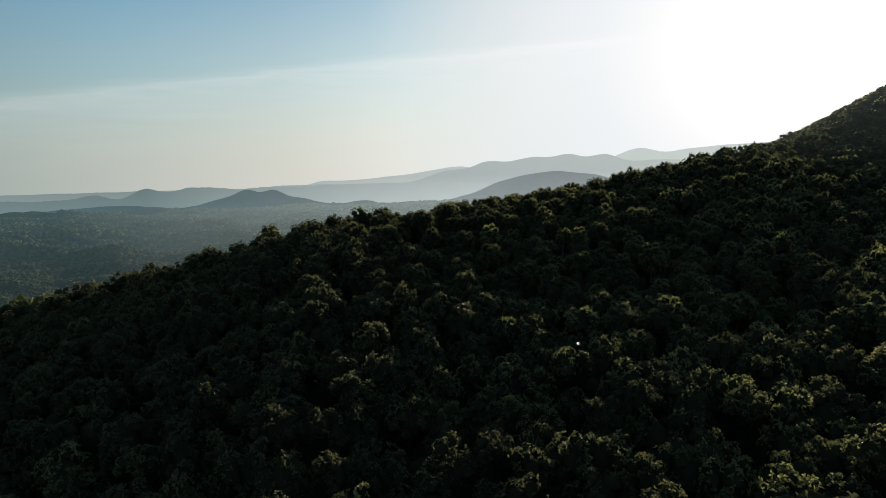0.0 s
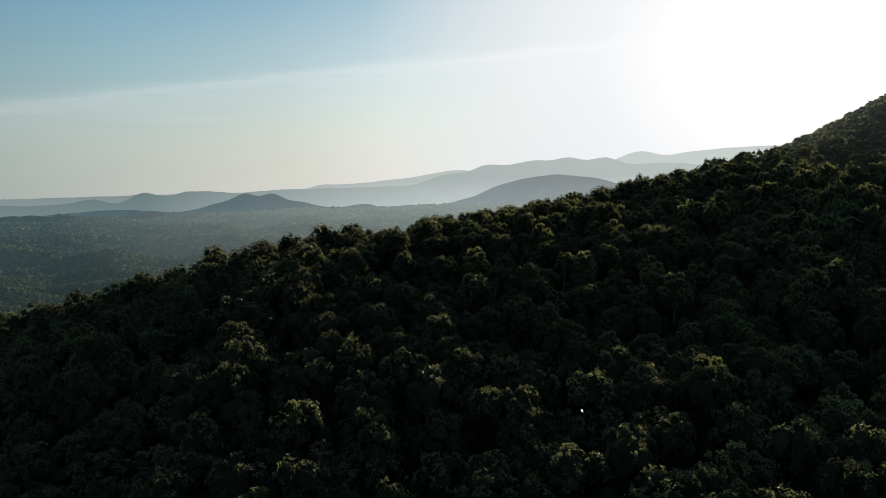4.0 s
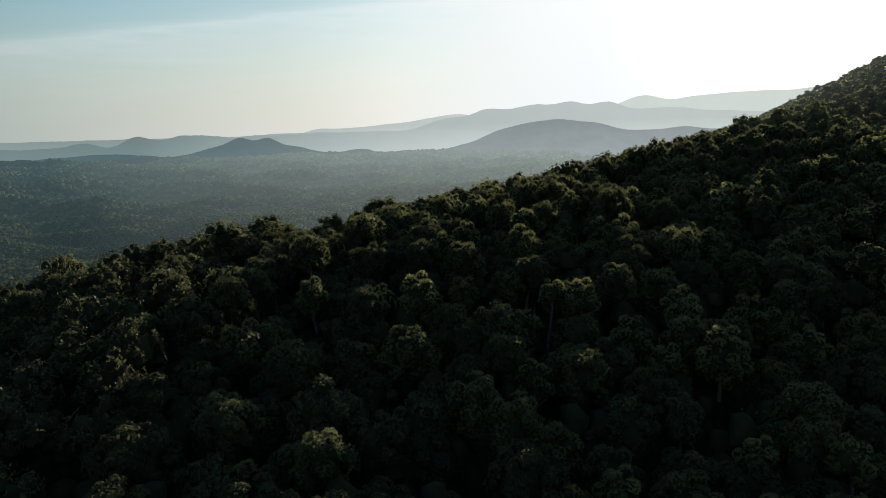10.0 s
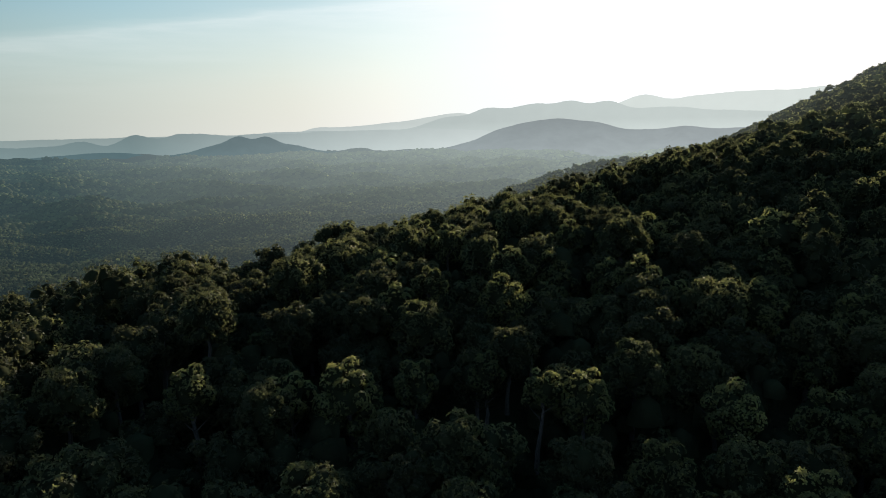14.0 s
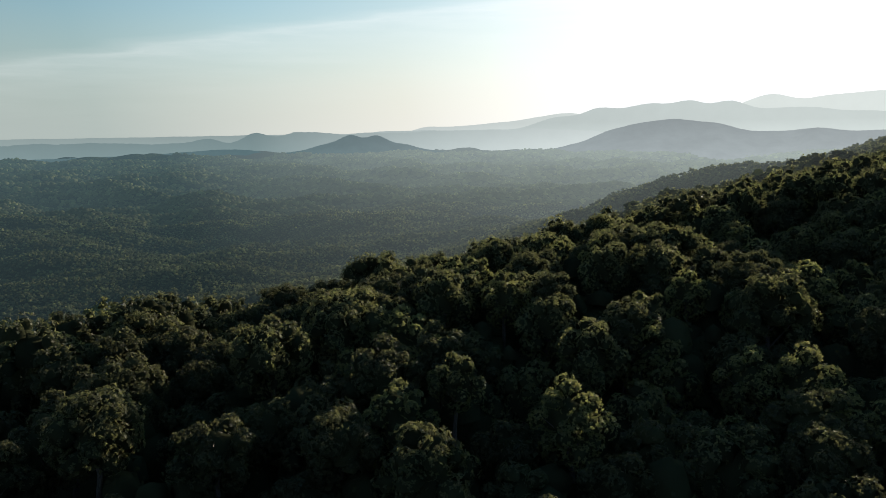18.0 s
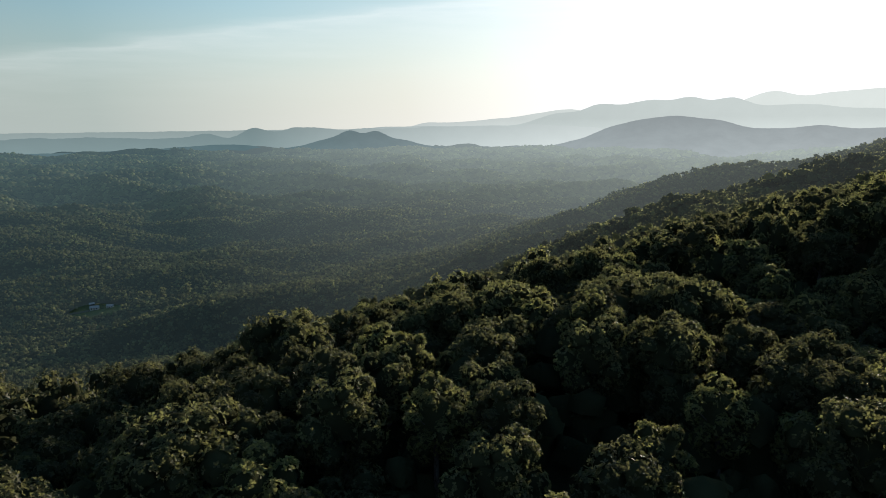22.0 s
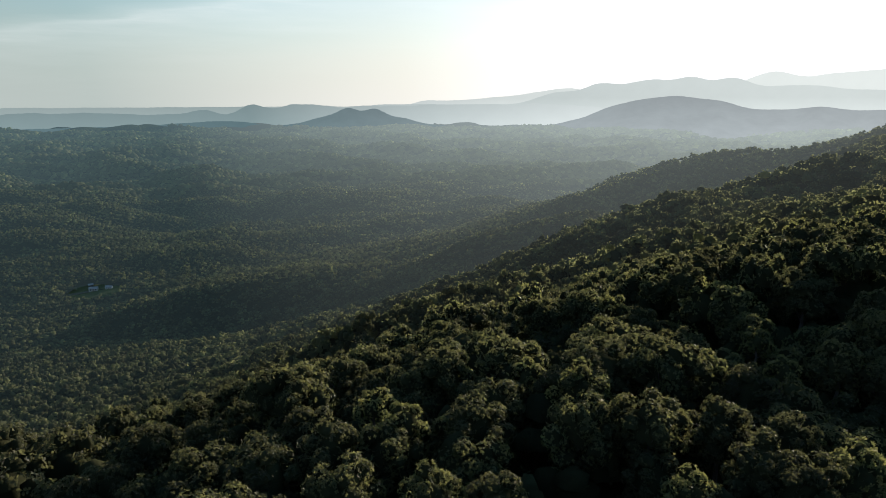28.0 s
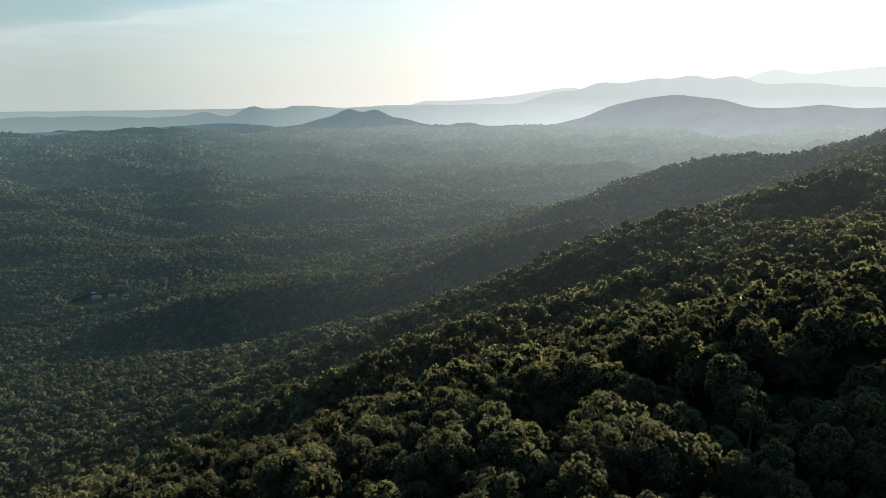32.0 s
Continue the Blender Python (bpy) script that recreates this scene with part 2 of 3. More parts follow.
BARK, FLOOR, CANOPY = bark(), floor_material(), canopy_material()


# ------------------------------------------------------------------ the land
def swell(x, y, seed):
    """Smooth rolling waves of about one unit's length, between about -1 and 1."""
    r, out = np.random.RandomState(seed), 0
    for _ in range(7):
        a, w, p = r.uniform(0, 6.283), r.uniform(0.6, 1.6), r.uniform(0, 6.283)
        out = out + np.sin(w * (x * np.cos(a) + y * np.sin(a)) * 6.283 + p)
    return out / 3.0


def ridge(x, y, crest, left, right, round_, cap=0.0):
    """Height of a ridge with that crest line, which falls off with the slopes left and right of its way."""
    best = np.full(np.shape(x), -1e9)
    for (x0, y0, z0), (x1, y1, z1) in zip(crest[:-1], crest[1:]):
        dx, dy = x1 - x0, y1 - y0
        length = math.hypot(dx, dy)
        u = np.clip(((x - x0) * dx + (y - y0) * dy) / length ** 2, 0, 1)
        ex, ey = x - x0 - u * dx, y - y0 - u * dy
        d = np.hypot(ex, ey)
        side = (dx * ey - dy * ex) / length / (d + 1e-6)
        k = left + (right - left) * (0.5 + 0.5 * side)
        past = np.abs((ex * dx + ey * dy) / length) / (d + 1e-6)
        k = np.maximum(k, k + (cap - k) * past)
        best = np.maximum(best, z0 + u * (z1 - z0) - k * (np.sqrt(d * d + round_ * round_) - round_))
    return best


def blend(a, b, s):
    return np.maximum(a, b) + s * np.log1p(np.exp(-np.abs(a - b) / s))


def step(a, b, v):
    u = np.clip((v - a) / (b - a), 0, 1)
    return u * u * (3 - 2 * u)


NEAR_SPUR = [(-418, 260, 0), (-207, 157, 145), (-18, 146, 188), (35, 185, 194), (160, 274, 209), (398, 435, 293)]
NEXT_SPUR = [(-103, 791, 63), (206, 939, 158), (279, 830, 172), (522, 860, 234), (890, 884, 330)]
LOW_SPUR = [(-460, 790, 4), (-250, 800, 24), (-100, 850, 62), (80, 935, 104)]

FIRST_RIB = [(150, 425, 193), (73, 412, 173), (10, 455, 135), (-30, 478, 117), (-93, 492, 89), (-191, 600, 44), (-240, 640, 24)]
LINK = [(125, 250, 199), (100, 330, 185), (78, 413, 174), (62, 440, 160)]
SECOND_RIB = [(60, 730, 118), (36, 722, 116), (-30, 695, 102), (-85, 680, 79), (-137, 675, 59), (-230, 760, 27)]
SHOULDER = [(95, 288, 193), (73, 281, 187), (45, 287, 180), (24, 279, 174.5), (-6, 246, 172.5)]
LOW_RIB = [(-352, 670, 32), (-292, 684, 47), (-222, 706, 57), (-126, 730, 61), (-40, 760, 67)]
VALLEY_HILLS = [[(-330, 1500, 20), (-200, 1700, 32), (-111, 1803, 40), (44, 1952, 46), (201, 2054, 54)], [(-420, 1060, 13), (-317, 1077, 23), (-168, 1187, 31), (-60, 1200, 46)],
                [(-560, 1440, 14), (-503, 1456, 29), (-398, 1470, 29), (-300, 1490, 16)]]


def canopy_height(x, y):
    """Height of the treetops over the valley's floor."""
    z = blend(ridge(x, y, NEAR_SPUR, 0.268, 0.57 - 0.13 * step(-20, 55, x), 27.7), ridge(x, y, NEXT_SPUR, 0.466, 0.315, 23.7), 6.0)
    side = np.minimum(159.3 + (x - 135.2) * 0.283 - (y - 404.5) * 0.114 + 0.12 * np.maximum(0, -180 - x), 260.6)
    side = side - 0.4 * np.maximum(0, np.hypot(x - 20, y - 100) - 880)
    z = blend(z, side, 8.0)
    z = blend(z, np.maximum(ridge(x, y, FIRST_RIB, 0.3, 0.46 - 0.22 * step(-30, 50, x), 10.0, 0.7), ridge(x, y, SECOND_RIB, 0.3, 0.5, 10.0, 0.7)), 3.0)
    z = blend(z, ridge(x, y, LINK, 0.25, 0.38, 16.0, 0.7), 4.0)
    z = blend(z, ridge(x, y, SHOULDER, 0.62, 0.45, 12.0, 0.85), 2.5)
    z = blend(z, ridge(x, y, LOW_RIB, 0.55, 0.2, 12.0, 0.55), 4.0)
    z = blend(z, ridge(x, y, LOW_SPUR, 0.42, 0.22, 14.0), 5.0)
    far = np.hypot(x - 20, y - 100)
    rise = 62 * step(1500, 4500, far)
    rolling = step(650, 1300, far) * (34 * (0.75 - np.abs(swell(x / 1300, y / 620, 3))) + 13 * swell(x / 420, y / 190, 4))
    floor_ = 4 + rise + rolling
    z = blend(z, floor_, 9.0)
    for hill in VALLEY_HILLS:
        z = blend(z, ridge(x, y, hill, 0.42, 0.14, 16.0), 4.0)
    z = z - 14 * np.exp(-((x + 230) / 110) ** 2 - ((y - 622) / 42) ** 2)
    z = z - 4.5 * np.exp(-((x - 46) / 13) ** 2 - ((y - 193) / 19) ** 2) - 2.6 * np.exp(-((x - 48) / 6) ** 2 - ((y - 112) / 25) ** 2)
    return z + 1.2 * swell(x / 60, y / 60, 8) * step(40, 160, far)


TREE = 9.0


def ground_height(x, y):
    return canopy_height(x, y) - TREE


def mesh_from(name, verts, faces, mats, index=None, smooth=False):
    me = bpy.data.meshes.new(name)
    verts, faces = np.asarray(verts, np.float32), np.asarray(faces, np.int32)
    n, k = faces.shape
    me.vertices.add(len(verts)), me.loops.add(n * k), me.polygons.add(n)
    me.vertices.foreach_set("co", verts.ravel())
    me.loops.foreach_set("vertex_index", faces.ravel())
    me.polygons.foreach_set("loop_start", np.arange(0, n * k, k, dtype=np.int32))
    for m in mats:
        me.materials.append(m)
    if index is not None:
        me.polygons.foreach_set("material_index", np.asarray(index, np.int32))
    me.polygons.foreach_set("use_smooth", np.full(n, smooth))
    me.update(calc_edges=True)
    return me


def grid_faces(rows, cols, closed=False):
    i, j = np.meshgrid(np.arange(rows - 1), np.arange(cols if closed else cols - 1), indexing="ij")
    i, j = i.ravel(), j.ravel()
    k = (j + 1) % cols
    return np.stack([i * cols + j, i * cols + k, (i + 1) * cols + k, (i + 1) * cols + j], 1)


angles = np.radians(np.concatenate([np.arange(-50, 45, 0.5), np.arange(45, 310, 5.0)]))
radii = np.concatenate([[0.5], np.geomspace(5, 300, 50), np.arange(314, 2700, 14.0), np.geomspace(2720, 4950, 40)])
rr, aa = np.meshgrid(radii, angles, indexing="ij")
gx, gy = 20 + rr * np.sin(aa), 100 + rr * np.cos(aa)
gz = ground_height(gx, gy)
faces = grid_faces(*rr.shape, closed=True)[:, ::-1]
ground = new("ground", mesh_from("ground", np.stack([gx, gy, gz], -1).reshape(-1, 3), faces, [FLOOR, CANOPY],
                                 index=(radii[faces.min(1) // len(angles)] > 120).astype(int), smooth=True))
tagged(ground, "wooded mountainside and rolling valley floor under the trees", "ground", kind="structure")


# ------------------------------------------------------------------ far ranges
def far_range(name, distance, depth, bumps, base, span, low_light, high_light, label, rough=0.03):
    """A range: bumps (degrees to the right, degrees high over base, width in degrees) along an arc round the middle of
    the camera's path, shaped to fit its view.
    """
    az = np.arange(span[0], span[1], 0.07)
    top = np.full(az.shape, float(base))
    for a, h, w in bumps:
        top = top + h * np.exp(-0.5 * ((az - a) / w) ** 2)
    ends = step(span[0], span[0] + 6, az) * step(-span[1], 6 - span[1], -az)
    top = base - 1.5 + (top - base + 1.5) * ends
    top = top + rough * swell(az / 2.5, az * 0, 21) + rough * 0.4 * swell(az / 0.8, az * 0, 22) + 0.012 * swell(az / 0.17, az * 0, 24)
    shape = np.array([0.0, 0.25, 0.5, 0.75, 1.0, 0.8, 0.0])
    offs = np.array([-1.0, -0.7, -0.42, -0.18, 0.0, 0.12, 0.3]) * depth
    verts = []
    for s, o in zip(shape, offs):
        d = distance + o
        crest = 207 + np.tan(np.radians(top)) * distance
        low = 207 + math.tan(radians(base - 1.6)) * distance - 10
        z = low + (crest - low) * (s + 0.06 * np.sin(s * 3.14) * swell(az / 3, az * 0 + o / 200, 23))
        verts.append(np.stack([15 + d * np.sin(np.radians(az)), 75 + d * np.cos(np.radians(az)), z], -1))
    verts = np.concatenate(verts)
    ob = new(name, mesh_from(name, verts, grid_faces(len(offs), len(az))[:, ::-1], [haze_material(name, low_light, high_light, 0.3 if distance < 4400 else 0.1)], smooth=True))
    return tagged(ob, label, "hills", kind="structure")


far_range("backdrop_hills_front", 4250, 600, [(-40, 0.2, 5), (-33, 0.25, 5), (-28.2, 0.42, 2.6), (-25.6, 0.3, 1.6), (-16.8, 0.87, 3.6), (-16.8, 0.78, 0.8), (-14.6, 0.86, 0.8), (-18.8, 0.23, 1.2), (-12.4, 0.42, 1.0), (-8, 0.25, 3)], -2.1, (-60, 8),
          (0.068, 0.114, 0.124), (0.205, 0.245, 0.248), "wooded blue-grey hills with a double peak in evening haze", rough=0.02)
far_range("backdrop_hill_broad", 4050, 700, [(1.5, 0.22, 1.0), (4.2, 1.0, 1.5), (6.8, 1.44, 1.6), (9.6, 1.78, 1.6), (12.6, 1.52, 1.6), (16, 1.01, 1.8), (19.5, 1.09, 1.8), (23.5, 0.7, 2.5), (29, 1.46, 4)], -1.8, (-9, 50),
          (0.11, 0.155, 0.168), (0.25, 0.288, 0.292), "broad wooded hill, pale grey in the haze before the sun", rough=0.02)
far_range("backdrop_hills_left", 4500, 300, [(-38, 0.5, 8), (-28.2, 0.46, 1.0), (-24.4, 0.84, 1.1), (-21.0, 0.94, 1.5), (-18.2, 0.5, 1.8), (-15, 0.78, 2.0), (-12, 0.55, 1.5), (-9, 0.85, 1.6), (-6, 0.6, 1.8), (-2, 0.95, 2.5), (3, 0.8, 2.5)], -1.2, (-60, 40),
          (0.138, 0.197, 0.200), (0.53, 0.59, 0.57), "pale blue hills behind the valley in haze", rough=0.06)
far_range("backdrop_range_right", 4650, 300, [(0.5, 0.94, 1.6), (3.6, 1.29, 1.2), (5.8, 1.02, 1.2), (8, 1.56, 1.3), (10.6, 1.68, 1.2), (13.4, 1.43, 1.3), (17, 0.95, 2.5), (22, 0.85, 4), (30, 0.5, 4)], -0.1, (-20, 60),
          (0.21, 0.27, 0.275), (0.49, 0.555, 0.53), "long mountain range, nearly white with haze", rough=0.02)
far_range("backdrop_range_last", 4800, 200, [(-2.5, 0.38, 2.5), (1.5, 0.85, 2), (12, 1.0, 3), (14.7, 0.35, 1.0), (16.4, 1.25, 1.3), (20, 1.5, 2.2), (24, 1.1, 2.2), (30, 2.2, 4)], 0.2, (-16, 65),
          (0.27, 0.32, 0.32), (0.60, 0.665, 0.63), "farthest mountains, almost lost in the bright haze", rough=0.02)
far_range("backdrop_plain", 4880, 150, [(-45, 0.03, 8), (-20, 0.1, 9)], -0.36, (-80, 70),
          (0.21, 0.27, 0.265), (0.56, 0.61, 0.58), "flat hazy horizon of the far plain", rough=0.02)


# ------------------------------------------------------------------ trees
rng = np.random.RandomState(7)


def dome(rings, top=1.0, seed=0, jitter=0.12):
    """An uneven closed dome of that many sides a ring, about one unit wide and high; its faces are triangles."""
    r = np.random.RandomState(seed)
    verts, faces = [(0, 0, top)], []
    hs = np.linspace(0.8 if len(rings) > 2 else 0.62, -0.3, len(rings))
    for h, k in zip(hs, rings):
        w = math.sqrt(1 - h * h)
        for i in range(k):
            a = 6.283 * (i + r.uniform(-0.3, 0.3)) / k
            q = 1 + r.uniform(-jitter, jitter) * 1.6
            verts.append((math.cos(a) * w * q, math.sin(a) * w * q, h * top + r.uniform(-jitter, jitter)))
    k = rings[0]
    faces += [(0, 1 + i, 1 + (i + 1) % k) for i in range(k)]
    at = 1
    for k0, k1 in zip(rings[:-1], rings[1:]):
        i = j = 0
        while i < k0 or j < k1:
            if j * k0 <= i * k1 and j < k1:
                faces.append((at + i % k0, at + k0 + j, at + k0 + (j + 1) % k1))
                j += 1
            else:
                faces.append((at + i % k0, at + k0 + j % k1, at + (i + 1) % k0))
                i += 1
        at += k0
    return np.array(verts), np.array(faces)


def sprays(p, axis, size, leaves, r):
    """Rosettes of leaves: each opens from its point p towards axis; four corners and two triangles a leaf."""
    n = len(p)
    axis = axis / np.linalg.norm(axis, axis=1)[:, None]
    t = np.cross(axis, r.normal(size=(n, 3)))
    t /= np.linalg.norm(t, axis=1)[:, None]
    b = np.cross(axis, t)
    ang = (np.arange(leaves)[None] + r.uniform(-0.25, 0.25, (n, leaves))) * 6.283 / leaves
    out = np.cos(ang)[..., None] * t[:, None] + np.sin(ang)[..., None] * b[:, None]
    side = np.cross(np.broadcast_to(axis[:, None], out.shape), out)
    lift = r.uniform(0.1, 0.75, (n, leaves, 1))
    s = size * r.uniform(0.7, 1.3, (n, leaves, 1))
    p, axis = p[:, None], axis[:, None]
    quad = np.stack([p - axis * s * 0.1, p + (out * 0.55 + axis * lift * 0.7 + side * 0.36) * s, p + (out + axis * lift * 0.6) * s, p + (out * 0.55 + axis * lift * 0.7 - side * 0.36) * s], 2)
    base = 4 * np.arange(n * leaves)
    return quad.reshape(-1, 3), np.concatenate([np.stack([base, base + 1, base + 2], 1), np.stack([base, base + 2, base + 3], 1)])


def crown(boughs, tufts, size, seed, flat=1.0, leaves=5, rings=(4, 6, 5), bough=(0.27, 0.44), core=0.55, down=1.5):
    """A crown one unit in radius: rounded boughs at uneven heights round a dark middle, each thick with rosettes of
    leaves. The third array marks the inside, where shade is painted in by darker leaves.
    """
    r = np.random.RandomState(seed)
    cv, cf = dome([5, 6], 1.0, seed, 0.15)
    verts, faces, inner_, at = [cv * (core, core, core * flat)], [cf], [np.ones(len(cf), int)], len(cv)
    for i in range(boughs):
        h = 0.96 - down * (i + 0.3) / boughs
        a = i * 2.39996 + r.uniform(-0.5, 0.5)
        w = math.sqrt(max(0.0, 1 - h * h))
        reach = r.uniform(0.5, 0.78)
        c = np.array((math.cos(a) * w * reach, math.sin(a) * w * reach, h * flat * r.uniform(0.5, 0.82)))
        rad = r.uniform(*bough)
        bv, bf = dome(list(rings), 1.0, seed * 31 + i, 0.16)
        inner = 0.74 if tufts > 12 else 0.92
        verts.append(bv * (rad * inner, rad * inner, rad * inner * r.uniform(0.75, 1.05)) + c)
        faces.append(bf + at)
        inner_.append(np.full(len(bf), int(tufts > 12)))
        at += len(bv)
        if tufts:
            d = r.normal(size=(tufts, 3)) + c * 0.8
            d[:, 2] += 0.55
            d /= np.linalg.norm(d, axis=1)[:, None]
            qv, qf = sprays(c + d * rad * r.uniform(0.82, 1.08, (tufts, 1)), d + r.normal(size=(tufts, 3)) * 0.3, size, leaves, r)
            verts.append(qv)
            faces.append(qf + at)
            inner_.append(np.zeros(len(qf), int))
            at += len(qv)
    return np.concatenate(verts), np.concatenate(faces), np.concatenate(inner_)


def blob(rings, seed):
    v, f = dome(rings, 1.0, seed, 0.2)
    return v, f, np.zeros(len(f), int)


def scatter(spots, templates, shares=(1.0,)):
    """One joined mesh of crowns: spots hold x, y, z of the crown's middle, radius, height and turn. Gives the kind of leaf of each face too."""
    kinds, leaf = rng.randint(0, len(templates), len(spots)), rng.choice(len(shares), len(spots), p=shares)
    verts, faces, index, at = [], [], [], 0
    for k, (tv, tf, inside_) in enumerate(templates):
        s = spots[kinds == k]
        if not len(s):
            continue
        c, q = np.cos(s[:, 5])[:, None], np.sin(s[:, 5])[:, None]
        x = (tv[:, 0] * c - tv[:, 1] * q) * s[:, 3:4] + s[:, 0:1]
        y = (tv[:, 0] * q + tv[:, 1] * c) * s[:, 3:4] + s[:, 1:2]
        z = tv[:, 2] * s[:, 4:5] + s[:, 2:3]
        verts.append(np.stack([x, y, z], -1).reshape(-1, 3))
        faces.append((tf[None] + (np.arange(len(s)) * len(tv))[:, None, None]).reshape(-1, 3) + at)
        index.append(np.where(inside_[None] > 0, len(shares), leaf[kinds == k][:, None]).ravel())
        at += len(s) * len(tv)
    return np.concatenate(verts), np.concatenate(faces), np.concatenate(index)


def stand(near, far, gap, az=(-50, 40)):
    """Tree places between two distances from the spur, about gap metres apart, in the arc of land that shows."""
    n = int(2 * far / gap)
    i, j = np.meshgrid(np.arange(-n // 2, n // 2 + 1), np.arange(-n // 2, int(n * 0.6)))
    x = 20 + (i + 0.5 * (j % 2)).ravel() * gap
    y = 100 + j.ravel() * gap * 0.87
    x, y = x + rng.uniform(-0.36, 0.36, x.shape) * gap, y + rng.uniform(-0.36, 0.36, x.shape) * gap
    d, a = np.hypot(x - 20, y - 100), np.degrees(np.arctan2(x - 20, y + 20))
    keep = (d >= near) & (d < far) & (a > az[0]) & (a < az[1])
    return x[keep], y[keep]


def spots_for(x, y, radius, tall, uneven=1.5):
    n = len(x)
    r = radius * rng.uniform(0.68, 1.3, n)
    h = r * tall * rng.uniform(0.85, 1.2, n)
    clumps = 3.2 * swell(x / 95, y / 80, 31) * step(650, 950, np.hypot(x - 20, y - 100))
    z = canopy_height(x, y) + np.clip(rng.normal(size=n), -2, 1.3) * uneven + clumps - h
    return np.stack([x, y, z, r, h, rng.uniform(0, 6.283, n)], 1)


def in_camera_sight(x, y):
    """Whether the treetops at x, y are in sight from just above the camera's last place over the crest."""
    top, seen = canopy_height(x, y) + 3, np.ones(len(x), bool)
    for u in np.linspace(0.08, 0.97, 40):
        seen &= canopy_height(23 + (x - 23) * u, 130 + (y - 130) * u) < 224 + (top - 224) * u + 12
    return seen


PATCH = (-14, 56, 97, 208)        # the stretch of the crest where every tree is a thing of its own
YARD = (-484, 790, 34, 32)         # a clearing with farm buildings in the valley


def inside(x, y):
    return (x > PATCH[0]) & (x < PATCH[1]) & (y > PATCH[2]) & (y < PATCH[3])


def cleared(x, y):
    return ((x - YARD[0]) / YARD[2]) ** 2 + ((y - YARD[1]) / YARD[3]) ** 2 < 1


NEAR_LEAVES, FAR_LEAVES, SHARES = [LEAF_DARK, LEAF_MID, LEAF_LIGHT], [FAR_DARK, FAR_MID, FAR_LIGHT], (0.5, 0.34, 0.16)


def woods(name, spots, templates, mats, label, category="woods", shares=SHARES):
    v, f, kinds = scatter(spots, templates, shares)
    return tagged(new(name, mesh_from(name, v, f, mats + [LEAF_SHADE], index=kinds, smooth=True)), label, category, kind="stuff")


# the woods round that patch, on the spurs and over the valley
x, y = stand(0, 300, 4.9)
keep = ~inside(x, y) & (y > 45) & (in_camera_sight(x, y) | (y < 170))
x, y = x[keep], y[keep]
close = np.hypot(x - 22, y - 140) < 105
# west of x = 0 mostly the darkest leaves, in place of shade there
for name, side, shares in (("ridge_woods", x >= 0, SHARES), ("west_ridge_woods", x < 0, (0.84, 0.14, 0.02))):
    s = close & side
    woods(name, spots_for(x[s], y[s], 2.9, 1.05, np.where(y[s] < 128, 0.9, 1.5)), [crown(13, 15, 0.094, 40 + i, leaves=3, rings=(4, 5), bough=(0.22, 0.4)) for i in range(6)], NEAR_LEAVES,
          "dense broadleaf woods covering the near mountainside", shares=shares)
woods("upper_slope_woods", spots_for(x[~close], y[~close], 3.1, 0.95, 1.5), [crown(8, 8, 0.14, 50 + i, leaves=2, rings=(4, 5)) for i in range(6)], FAR_LEAVES, "dense broadleaf woods on the sunlit upper mountainside")
# the slope below and behind the start of the flight
x, y = stand(0, 330, 5.4, (-181, 181))
turn = np.degrees(np.arctan2(x - 20, y + 20))
keep = (y <= 45) | (((turn < -50) | (turn > 40)) & (np.hypot(x - 20, y - 100) < 240))
front = keep & (y > -25) & (np.abs(x) < 110) & (y <= 70)
back = keep & ~front
woods("lower_slope_woods", spots_for(x[front], y[front], 3.1, 1.0, 0.8), [crown(8, 7, 0.15, 94 + i, leaves=3, rings=(4, 5)) for i in range(4)], FAR_LEAVES, "dense broadleaf woods on the shaded lower mountainside")
woods("side_slope_woods", spots_for(x[back], y[back], 3.2, 1.0, 1.6), [blob([5, 7, 5], 90 + i) for i in range(4)], NEAR_LEAVES, "closed woods on the mountainside beside the flight")
# young growth that closes the gaps under the taller trees
x, y = stand(0, 240, 6.0)
keep = (y > 45) & (in_camera_sight(x, y) | (y < 170))
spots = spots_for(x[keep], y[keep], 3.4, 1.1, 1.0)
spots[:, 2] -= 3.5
# wholly in the dark leaf copy, so its shade is painted in
woods("understorey", spots, [crown(6, 7, 0.1, 80 + i, leaves=2, rings=(4, 5)) for i in range(3)], [LEAF_SHADE], "young growth under the taller trees, coloured dark for shade", "undergrowth", (1.0,))
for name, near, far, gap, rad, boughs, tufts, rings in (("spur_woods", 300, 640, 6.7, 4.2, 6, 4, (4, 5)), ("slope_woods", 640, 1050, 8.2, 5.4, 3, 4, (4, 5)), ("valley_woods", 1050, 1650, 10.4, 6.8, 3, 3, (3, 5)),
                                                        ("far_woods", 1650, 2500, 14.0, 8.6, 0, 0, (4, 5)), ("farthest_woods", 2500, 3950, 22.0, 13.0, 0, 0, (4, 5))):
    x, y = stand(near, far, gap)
    keep = in_camera_sight(x, y) & ~cleared(x, y)
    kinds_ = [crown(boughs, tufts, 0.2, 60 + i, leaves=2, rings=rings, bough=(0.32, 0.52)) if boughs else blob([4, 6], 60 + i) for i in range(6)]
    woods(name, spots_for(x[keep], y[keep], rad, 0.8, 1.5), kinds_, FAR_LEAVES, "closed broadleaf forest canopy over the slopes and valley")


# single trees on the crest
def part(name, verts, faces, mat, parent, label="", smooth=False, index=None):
    ob = new(name, mesh_from(name, verts, faces, [mat] if index is None else [mat, LEAF_SHADE], index, smooth))
    ob.parent = parent
    return tagged(ob, label)


